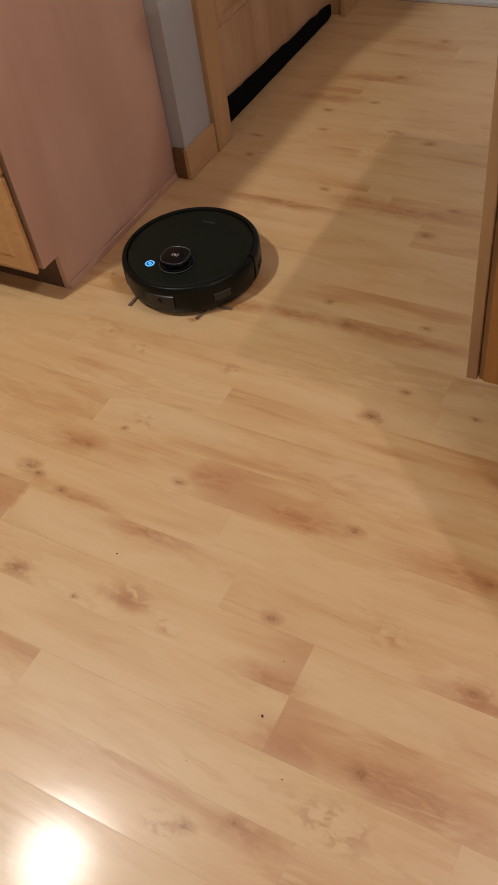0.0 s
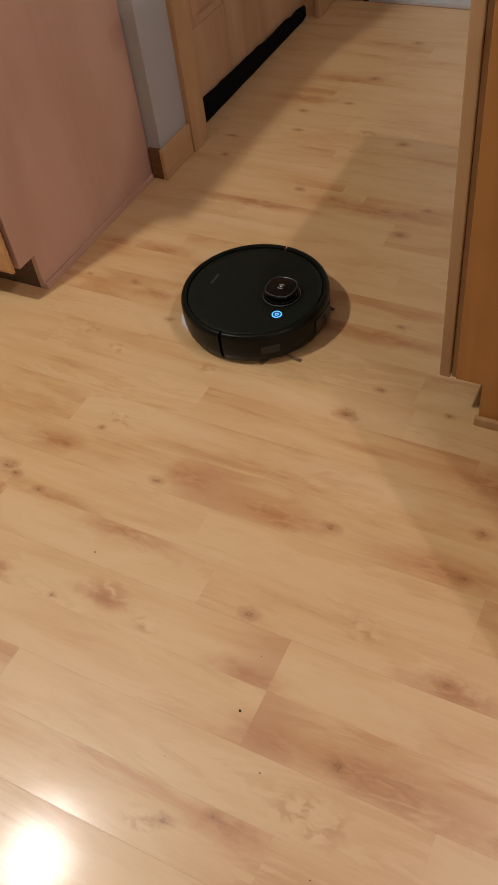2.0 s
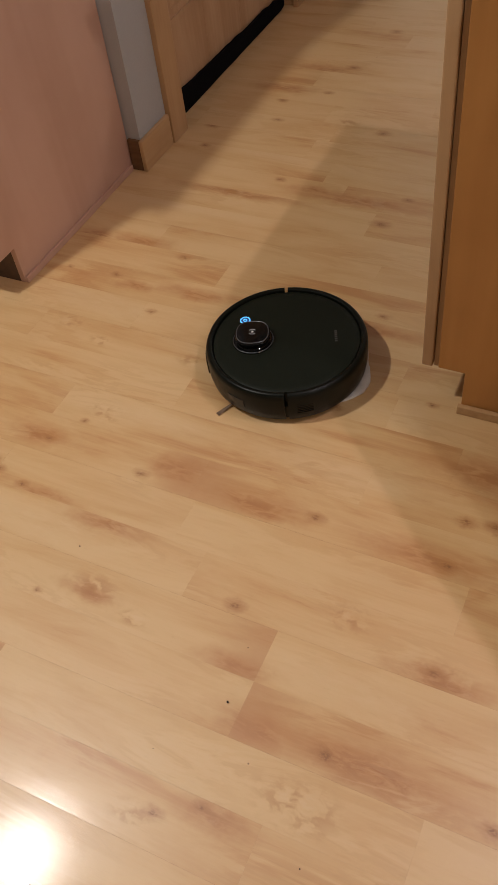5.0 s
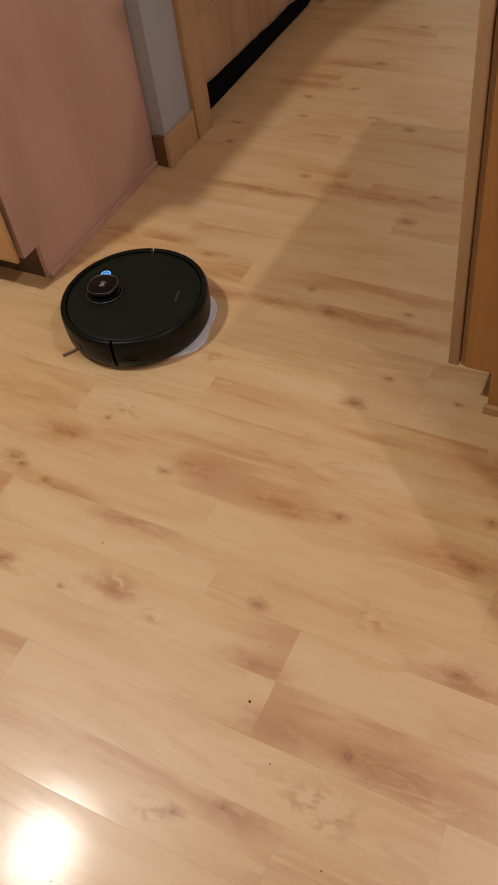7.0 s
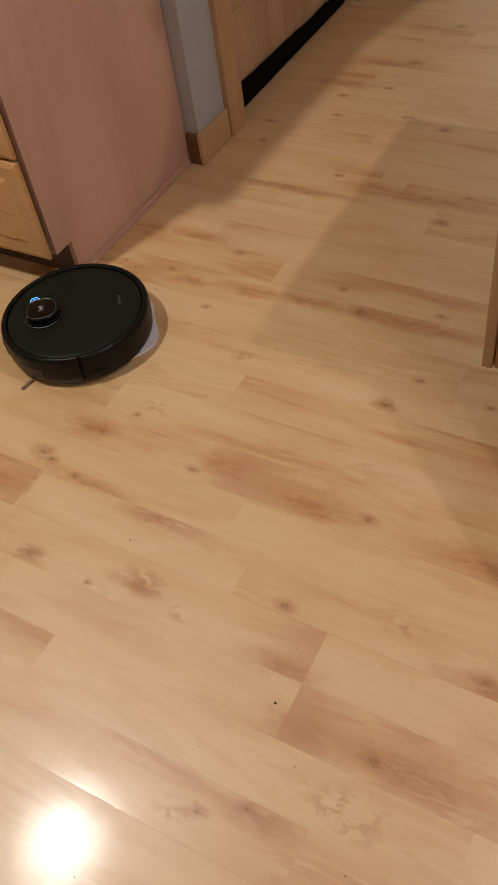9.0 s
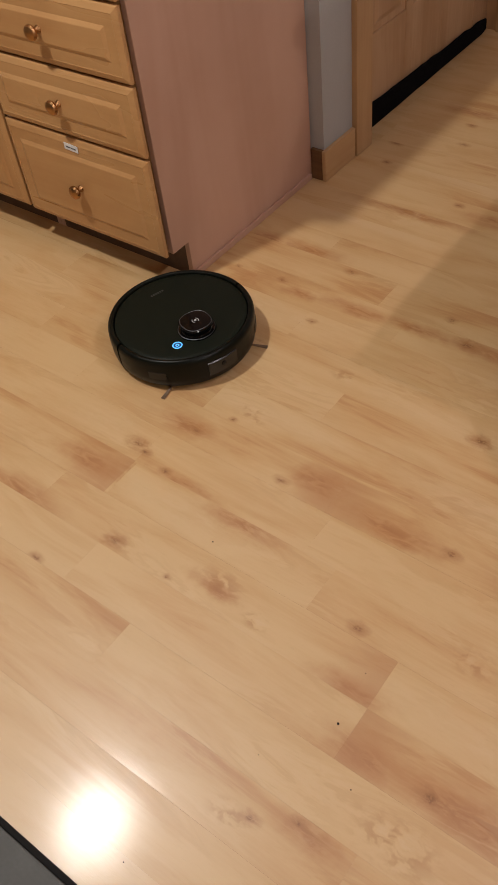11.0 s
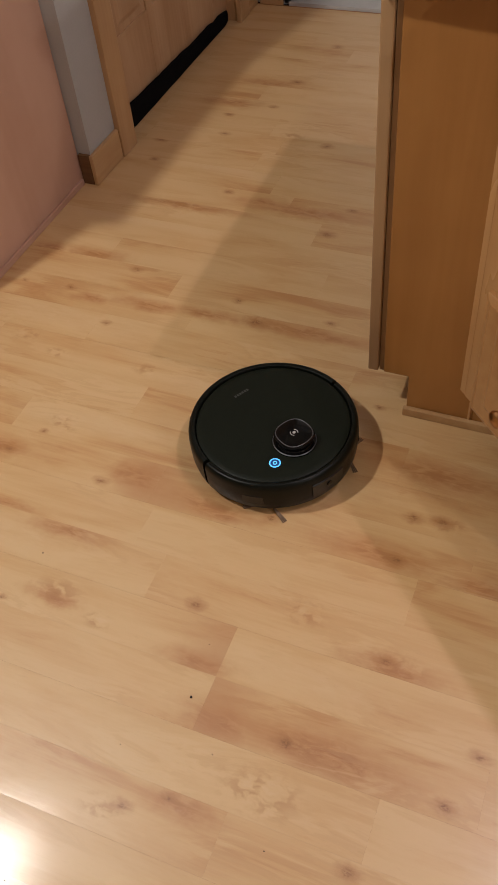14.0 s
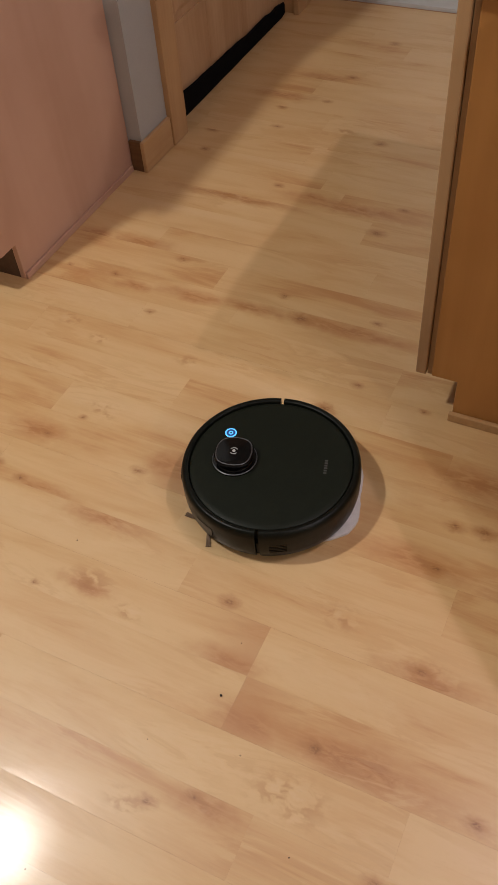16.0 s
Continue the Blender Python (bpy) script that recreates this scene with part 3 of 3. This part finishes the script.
def passage_cabinet(y0, y1):
    cab = tagged(empty("base_cabinet"), "maple base cabinet with a brown end panel and open toe notch", "cabinet")
    bm = bmesh.new()
    outline = [(RX + 0.064, 0), (1.60, 0), (1.60, 0.887), (RX + 0.010, 0.887), (RX + 0.010, KICK), (RX + 0.064, KICK)]
    a = [bm.verts.new((x, y0, z)) for x, z in outline]
    b = [bm.verts.new((x, y0 + 0.016, z)) for x, z in outline]
    bm.faces.new(a)
    bm.faces.new(b[::-1])
    for i in range(6):
        bm.faces.new((a[i], b[i], b[(i + 1) % 6], a[(i + 1) % 6]))
    bmesh.ops.recalc_face_normals(bm, faces=bm.faces[:])
    bmesh.ops.bevel(bm, geom=bm.edges[:], offset=0.001, segments=1, affect="EDGES")
    part("end_panel", bm, STAINED, cab, "brown stained end panel")
    part("face_frame", box(RX, RX + 0.0095, y0 + 0.005, y1, KICK, 0.887), EDGE_WOOD, cab)
    part("toe_board", box(RX + 0.064, RX + 0.078, y0 + 0.0165, y1, 0, KICK - 0.001), TOE, cab, "recessed toe board")
    part("back_board", box(1.585, 1.60, y0 + 0.0165, y1, 0, 0.887), VENEER, cab)
    n = 1
    w = (y1 - y0 - 0.004) / n
    for k in range(n):
        ya, yb = y0 - 0.003 + k * w, y0 - 0.003 + (k + 1) * w - 0.004
        d = part("door", box(RX - 0.0235, RX - 0.0015, ya, yb, KICK + 0.002, 0.858, 0.003), EDGE_WOOD, cab)
        kb = lathe([(0.0, 0.0), (0.009, 0.0), (0.006, 0.006), (0.0055, 0.011), (0.0145, 0.018), (0.0155, 0.022), (0.008, 0.030), (0.0, 0.031)], steps=20)
        part("knob", moved(kb, pose(RX - 0.0205, yb - 0.04, 0.80, 0, -90, 0)), BRASS, d, "round polished brass knob", True)
    return cab


passage_cabinet(END_Y, -0.02)
setting("trim_shoe_right", box(RX + 0.058, 1.33, END_Y - 0.012, END_Y - 0.0005, 0, 0.022, 0.003), PINE_Y, "thin wooden shoe moulding along a cabinet foot", "shoe moulding")


def corner_cabinet():
    """The cabinet set at 45 degrees: built facing -y, then turned."""
    cab = tagged(empty("corner_cabinet"), "light maple corner cabinet set at an angle with raised fronts", "cabinet")
    length = 0.62
    toe_side(0, 0.018, 0, 0.03, 0.02, KICK, 0.887, MAPLE_Z, cab)
    part("face_frame", box(0.0185, length, 0, 0.019, KICK, 0.887), MAPLE_Z, cab)
    part("toe_board", box(0.0185, length, 0.062, 0.078, 0, KICK - 0.001), TOE, cab, "recessed toe board")
    f = slab_front("drawer_front", 0.050, length - 0.02, KICK + 0.001, 0.402, cab, 0.0)
    knob(f, 0.168, -0.019, 0.200)
    f = slab_front("drawer_front", 0.050, length - 0.02, 0.700, 0.858, cab, 0.0)
    knob(f, length / 2, -0.019, 0.78)
    f = slab_front("drawer_front", 0.050, length - 0.02, 0.555, 0.692, cab, 0.0)
    knob(f, length / 2, -0.019, 0.62)
    cab.matrix_world = pose(1.213, -0.6285, 0, 0, 0, -45)
    return cab


corner_cabinet()
# worktop over the passage cabinet and the corner cabinet
outline = [(0.998, -0.008), (0.998, -0.655), (1.196, -0.655), (1.640, -1.099), (2.30, -1.099), (2.30, -0.008)]
tagged(link("countertop", prism(outline, 0.888, 0.926, 0.008), COUNTER), "speckled laminate countertop with an angled corner", "countertop")
run = empty("base_cabinet")
part("body", box(1.665, 2.29, -1.06, -0.02, 0.107, 0.887, 0.002), MAPLE_Z, run)
part("plinth", box(1.72, 2.25, -1.0, -0.03, 0, 0.107), TOE, run)
tagged(run, "light maple base cabinet behind the angled corner", "cabinet")

# ---- floor mat ----
rug = tagged(empty("floor_mat"), "dark grey vinyl kitchen mat with a scroll pattern", "mat")
part("pad", prism([(-0.35, -2.55), (0.80, -2.55), (0.80, -1.822), (-0.35, -1.822)], 0.001, 0.013, 0.004), MAT_GREY, rug)
part("edge", box(-0.355, 0.805, -1.8215, -1.811, 0.0005, 0.008, 0.003), RUBBER, rug, "black bevelled edge")
for cx, cy, r in ((0.52, -1.93, 0.05), (0.66, -1.93, 0.035), (0.40, -1.92, 0.04), (0.28, -1.93, 0.05)):
    part("scroll", moved(lathe([(r - 0.004, 0.0), (r - 0.002, 0.0015), (r + 0.002, 0.0015), (r + 0.004, 0.0)], 20, 300, 32), pose(cx, cy, 0.0128)), MAT_LINE, rug)

# ---- ceiling fixtures ----
for x, y, watts, colour, radius in LIGHTS:
    fix = tagged(empty("ceiling_light", pose(x, y, CEILING)), "round ceiling light with an added dark dish that blocks upward light", "ceiling light", "lights on the kitchen ceiling")
    part("canopy", lathe([(0.0, -0.001), (0.055, -0.001), (0.055, -0.006), (0.02, -0.012), (0.0, -0.012)], steps=40), BRONZE, fix, "", True)
    # unseen dish, added to keep the bulb's light off the ceiling
    part("shade", lathe([(0.012, -0.012), (0.09, -0.014), (0.125, -0.03), (0.135, -0.078), (0.133, -0.080), (0.122, -0.032), (0.088, -0.0165), (0.012, -0.0155)], steps=48), BRONZE, fix, "unseen dark dish added to block upward light", True)

# ---- robot vacuum ----


BRUSHES = []


def robot_vacuum():
    """Built with its nose along +x, standing on z = 0."""
    bot = tagged(empty("robot_vacuum"), "round black robot vacuum with a lidar turret and blue light", "robot vacuum")
    shell = [(0.158, 0.009), (0.168, 0.011), (0.1725, 0.018), (0.1755, 0.034), (0.1765, 0.055), (0.1765, 0.073), (0.1760, 0.080), (0.1735, 0.0862), (0.1700, 0.0888), (0.1660, 0.0890), (0.1625, 0.0872), (0.1605, 0.0820), (0.1605, 0.056), (0.1685, 0.049), (0.1665, 0.016), (0.158, 0.013)]
    core = [(0.0, 0.010), (0.150, 0.010), (0.166, 0.014), (0.168, 0.04), (0.168, 0.05), (0.1600, 0.054), (0.1600, 0.0800), (0.0, 0.0800)]
    part("chassis", lathe(core, steps=96), SHELL, bot, "", True)
    part("bumper", lathe(shell, -88.6, 88.6, 72), SHELL, bot, "black sprung front bumper", True)
    part("rear_shell", lathe(shell, 91.0, 269.0, 72), SHELL, bot, "", True)
    lid = part("lid", lathe([(0.0, 0.0858), (0.146, 0.0858), (0.1560, 0.0850), (0.1590, 0.0835), (0.1594, 0.0805), (0.0, 0.0805)], steps=96), LID, bot, "satin black lid", True)
    # turret
    tower = part("turret", moved(squared(lathe([(0.0, 0.084), (0.0445, 0.084), (0.0445, 0.0885), (0.0435, 0.0895), (0.037, 0.090), (0.0355, 0.092), (0.0355, 0.1005), (0.0375, 0.1015), (0.040, 0.103), (0.0405, 0.1065), (0.0385, 0.1095), (0.034, 0.1105), (0.0, 0.1108)], steps=64), 0.1012), pose(0.0715, 0, 0)), GLOSS, bot, "glossy black lidar turret", True)
    part("ring", moved(squared(lathe([(0.0355, 0.1103), (0.0362, 0.1108), (0.0372, 0.1106), (0.0378, 0.1098), (0.0366, 0.1096)], steps=64), 0.1), pose(0.0715, 0, 0)), CHROME, tower, "thin grey metal ring")
    part("foot_ring", moved(lathe([(0.0425, 0.0896), (0.0432, 0.0902), (0.0443, 0.0898), (0.0447, 0.0885)], steps=64), pose(0.0715, 0, 0)), CHROME, tower, "thin grey metal ring")
    # mark on the turret: a dot between two arcs
    part("dot", moved(lathe([(0.0, 0.0003), (0.0032, 0.0003), (0.0032, -0.0003)], steps=16), pose(0.0715, 0, 0.1112)), PRINT, tower)
    for a in (35, 215):
        part("arc", moved(lathe([(0.0068, 0.0), (0.0068, 0.0004), (0.0084, 0.0004), (0.0084, 0.0)], a, a + 110, 16), pose(0.0715, 0, 0.1109)), PRINT, tower)
    # lit button: ring and eye
    bx, by = 0.0915, -0.0665
    button = part("power_button", moved(lathe([(0.0, 0.0), (0.0125, 0.0), (0.0125, 0.0006), (0.0, 0.0008)], steps=32), pose(bx, by, 0.0857)), GLOSS, bot)
    part("light_ring", moved(lathe([(0.0092, 0.0), (0.0092, 0.0007), (0.0118, 0.0007), (0.0118, 0.0)], steps=32), pose(bx, by, 0.0863)), LED_WHITE, button, "glowing pale blue ring")
    part("light_glow", moved(lathe([(0.0052, 0.0), (0.0052, 0.0004), (0.0092, 0.0004), (0.0092, 0.0)], steps=32), pose(bx, by, 0.0863)), LED_BLUE, button, "glowing blue ring")
    part("light_eye", moved(lathe([(0.0024, 0.0), (0.0024, 0.0008), (0.0046, 0.0008), (0.0046, 0.0)], steps=24), pose(bx, by, 0.0863)), LED_WHITE, button, "glowing pale blue ring")
    # printed mark on the rear of the lid, as bars
    for k in range(6):
        part("mark_bar", box(-0.1105, -0.1045, -0.018 + k * 0.0062, -0.0140 + k * 0.0062, 0.0856, 0.0861), MARK, bot)
    # camera window and sensors in the bumper
    win = part("front_window", lathe([(0.1755, 0.030), (0.1785, 0.032), (0.179, 0.066), (0.1765, 0.068)], -12.5, 12.5, 12), WINDOW, bot, "smoked front camera window", True)
    part("lens", moved(lathe([(0.0, 0.0), (0.006, 0.0), (0.006, 0.002), (0.0, 0.003)], steps=20), pose(0.1785, 0.0, 0.052, 0, 90, 0)), GLOSS, win)
    for a in (-52, 52):
        part("sensor_window", lathe([(0.1755, 0.036), (0.1775, 0.037), (0.1775, 0.056), (0.1765, 0.057)], a - 7, a + 7, 8), WINDOW, bot, "", True)
    # vent slots in the rear flank
    for k in range(5):
        part("vent_slot", lathe([(0.1745, 0.034 + k * 0.005), (0.177, 0.0345 + k * 0.005), (0.177, 0.0365 + k * 0.005), (0.1745, 0.037 + k * 0.005)], 97, 108, 6), GLOSS, bot)
    # mop plate and cloth under the tail
    plate = part("mop_plate", prism([(-0.150, -0.07), (-0.140, -0.085), (-0.04, -0.12), (-0.04, 0.12), (-0.140, 0.085), (-0.150, 0.07)][::-1], 0.0075, 0.012, 0.001), SHELL, bot)
    outline = []
    for k in range(49):
        off = -54 + 108 * k / 48
        d = abs(off)
        r = 0.176 + 0.012 * d / 20 if d < 20 else 0.188 - 0.002 * (d - 20) / 10 if d < 30 else 0.186 - 0.024 * (d - 30) / 16
        r += 0.002 * noise.noise((k * 0.6, 1, 1))
        outline.append((r * math.cos(radians(180 + off)), r * math.sin(radians(180 + off))))
    part("cloth", prism(outline, 0.0005, 0.0072, 0.0015), CLOTH, plate, "pale damp mop cloth")
    # side brushes under the nose
    for side in (-1, 1):
        hub = part("side_brush", lathe([(0.0, 0.003), (0.012, 0.003), (0.014, 0.007), (0.010, 0.012), (0.0, 0.012)], steps=20), BRISTLE, bot, "small brown side brush", True)
        hub.location = (0.112, side * 0.102, 0)
        BRUSHES.append((hub, side))
        for a in (0, 120, 240):
            bm = bmesh.new()
            for j in range(3):
                d = radians(a + (j - 1) * 4.0)
                p, q = Vector((0.012 * math.cos(d), 0.012 * math.sin(d), 0.005)), Vector((0.054 * math.cos(d), 0.054 * math.sin(d), 0.0012))
                off, up = Vector((-math.sin(d), math.cos(d), 0)) * 0.0012, Vector((0, 0, 0.0016))
                v = [bm.verts.new(c) for c in (p - off, p + off, q + off, q - off, p - off + up, p + off + up, q + off + up, q - off + up)]
                for f in ((3, 2, 1, 0), (4, 5, 6, 7), (0, 1, 5, 4), (1, 2, 6, 5), (2, 3, 7, 6), (3, 0, 4, 7)):
                    bm.faces.new([v[i] for i in f])
            part("bristles", bm, BRISTLE, hub)
    # drive wheels and caster
    for s in (-1, 1):
        part("drive_wheel", moved(lathe([(0.0, -0.009), (0.030, -0.009), (0.0335, -0.006), (0.0335, 0.006), (0.030, 0.009), (0.0, 0.009)], steps=28), pose(0.0, s * 0.115, 0.0335, 90, 0, 0)), RUBBER, bot)
    part("caster", moved(lathe([(0.0, -0.007), (0.011, -0.007), (0.013, -0.004), (0.013, 0.004), (0.011, 0.007), (0.0, 0.007)], steps=20), pose(0.135, 0, 0.013, 90, 0, 0)), RUBBER, bot)
    return bot


robot = robot_vacuum()

# crumbs and specks lying on the floor
for x, y, r in ((0.930, -1.382, 0.0028), (0.526, -1.207, 0.002), (0.920, -1.280, 0.0015), (1.004, -1.461, 0.0016), (1.137, -1.570, 0.0016), (0.852, -1.498, 0.0013), (0.781, -1.747, 0.0016)):
    bm = bmesh.new()
    bmesh.ops.create_icosphere(bm, subdivisions=1, radius=r)
    for v in bm.verts:
        v.co *= 0.8 + 0.4 * noise.noise(v.co * 400)
        v.co.z = v.co.z * 0.6 + r * 0.5
    tagged(link("crumb", moved(bm, pose(x, y, 0.0005, 0, 0, x * 700)), RUBBER), "tiny dark crumb lying on the floor", "crumb", "crumbs on the floor")

# ---- floor planks ----
floor = setting("floor", box(X0, X1, Y0, Y1 + 0.0, -0.06, -0.0006), TOE, "light maple laminate floor in narrow strips", "floor")
# known end joints: strip number from LINE, and x
ENDS = {4: [0.668], 0: [0.956], 1: [0.955], 2: [0.257], 3: [0.248], 6: [-0.126], 17: [0.455], 12: [-0.30, 0.92]}


def plank_mesh(x0, x1, y0, y1, wide_low):
    """One strip. Every second long joint is a real seam, towards which the strip bends down a little; the others are tight."""
    g = 0.00006
    drop = [(0.0, -0.00032), (0.010, -0.00018), (0.022, -0.00006), (0.038, 0.0)]
    low, high = y0 + g + (0.0001 if wide_low else 0.0), y1 - g - (0.0 if wide_low else 0.0001)
    if wide_low:
        line = [(low + d, z) for d, z in drop] + [(high, 0.0)]
    else:
        line = [(low, 0.0)] + [(high - d, z) for d, z in reversed(drop)]
    verts = [(x, y, z) for y, z in line for x in (x0 + g, x1 - g)]
    faces = [(2 * i, 2 * i + 1, 2 * i + 3, 2 * i + 2) for i in range(len(line) - 1)]
    k, m = len(verts), 2 * len(line)
    rim = [0, 1, m - 1, m - 2]
    verts += [verts[i] for i in rim] + [(verts[i][0], verts[i][1], -0.0075) for i in rim]
    faces += [(k + 4 + i, k + 4 + (i + 1) % 4, k + (i + 1) % 4, k + i) for i in range(4)]
    return verts, faces


rng = random.Random(5)
rest_v, rest_f = [], []
first, last = math.floor((Y0 - LINE) / STRIP), math.ceil((Y1 - LINE) / STRIP)
for n in range(first, last):
    y0, y1 = max(Y0, LINE + n * STRIP), min(Y1, LINE + (n + 1) * STRIP)
    if y1 - y0 < 0.01:
        continue
    cuts = sorted(ENDS.get(n, []))
    if not cuts:
        cuts = [rng.uniform(-0.4, 0.6)]
    while cuts[-1] < X1:
        cuts.append(cuts[-1] + rng.uniform(0.42, 1.05))
    while cuts[0] > X0:
        cuts.insert(0, cuts[0] - rng.uniform(0.42, 1.05))
    cuts[0], cuts[-1] = X0, X1
    for a, b in zip(cuts, cuts[1:]):
        if b - a < 0.02 or y1 - y0 < 0.04:
            continue
        v, f = plank_mesh(a, b, y0, y1, n % 2 == 0)
        if b > -0.9 and a < 1.6 and y1 > -1.95:
            me = bpy.data.meshes.new("plank")
            me.from_pydata(v, [], f)
            me.polygons.foreach_set("use_smooth", [True] * 4 + [False] * 4)
            me.materials.append(FLOOR)
            ob = new("plank", me)
            ob.parent = floor
        else:
            k = len(rest_v)
            rest_v += v
            rest_f += [tuple(i + k for i in q) for q in f]
me = bpy.data.meshes.new("outer_planks")
me.from_pydata(rest_v, [], rest_f)
me.materials.append(FLOOR)
ob = tagged(new("outer_planks", me), kind="stuff")
ob.parent = floor


# ---- what moves ----
def motions():
    rows = [
        (0, 0.234, -0.388, -87.0), (0.5, 0.259, -0.427, -51.7), (1, 0.300, -0.446, -16.6), (1.5, 0.382, -0.459, -5.0),
        (2, 0.523, -0.469, -1.5), (2.5, 0.678, -0.473, -1.3), (3, 0.746, -0.487, -23.6), (3.5, 0.776, -0.517, -56.7),
        (4, 0.780, -0.562, -91), (4.5, 0.753, -0.600, -124), (5, 0.715, -0.620, -157), (5.3, 0.685, -0.628, -173),
        (6, 0.516, -0.633, -176.1), (6.5, 0.364, -0.623, -177.0), (7, 0.262, -0.620, -166.0), (7.5, 0.255, -0.644, -145.3),
        (8, 0.208, -0.671, -143.4), (8.5, 0.169, -0.694, -141.2), (9, 0.090, -0.752, -140.8), (9.5, 0.080, -0.766, -112.7),
        (9.7, 0.082, -0.769, -104.5), (10.2, 0.084, -0.770, -74), (10.7, 0.088, -0.770, -41), (11.15, 0.105, -0.769, -10),
        (11.4, 0.165, -0.769, -4.5), (11.8, 0.286, -0.769, -4.3), (12, 0.350, -0.773, -4.0), (12.5, 0.506, -0.780, -2.2),
        (13, 0.652, -0.785, -2.0), (13.5, 0.815, -0.792, -1.6), (14, 0.869, -0.808, -31.1), (14.5, 0.896, -0.842, -64.9),
        (15, 0.898, -0.889, -99.0), (15.5, 0.871, -0.925, -131.4), (16, 0.830, -0.944, -164.5),
    ]
    walk(robot, [(t, pose(x, y, 0.0, 0, 0, a)) for t, x, y, a in rows])
    # the side brushes spin inwards
    for hub, side in BRUSHES:
        first = -94 - 14.5 * 540 if side < 0 else 40 + 7.0 * 540
        walk(hub, [(k / 10, pose(0.112, side * 0.102, 0, 0, 0, first - side * 54.0 * k)) for k in range(161)])


motions()
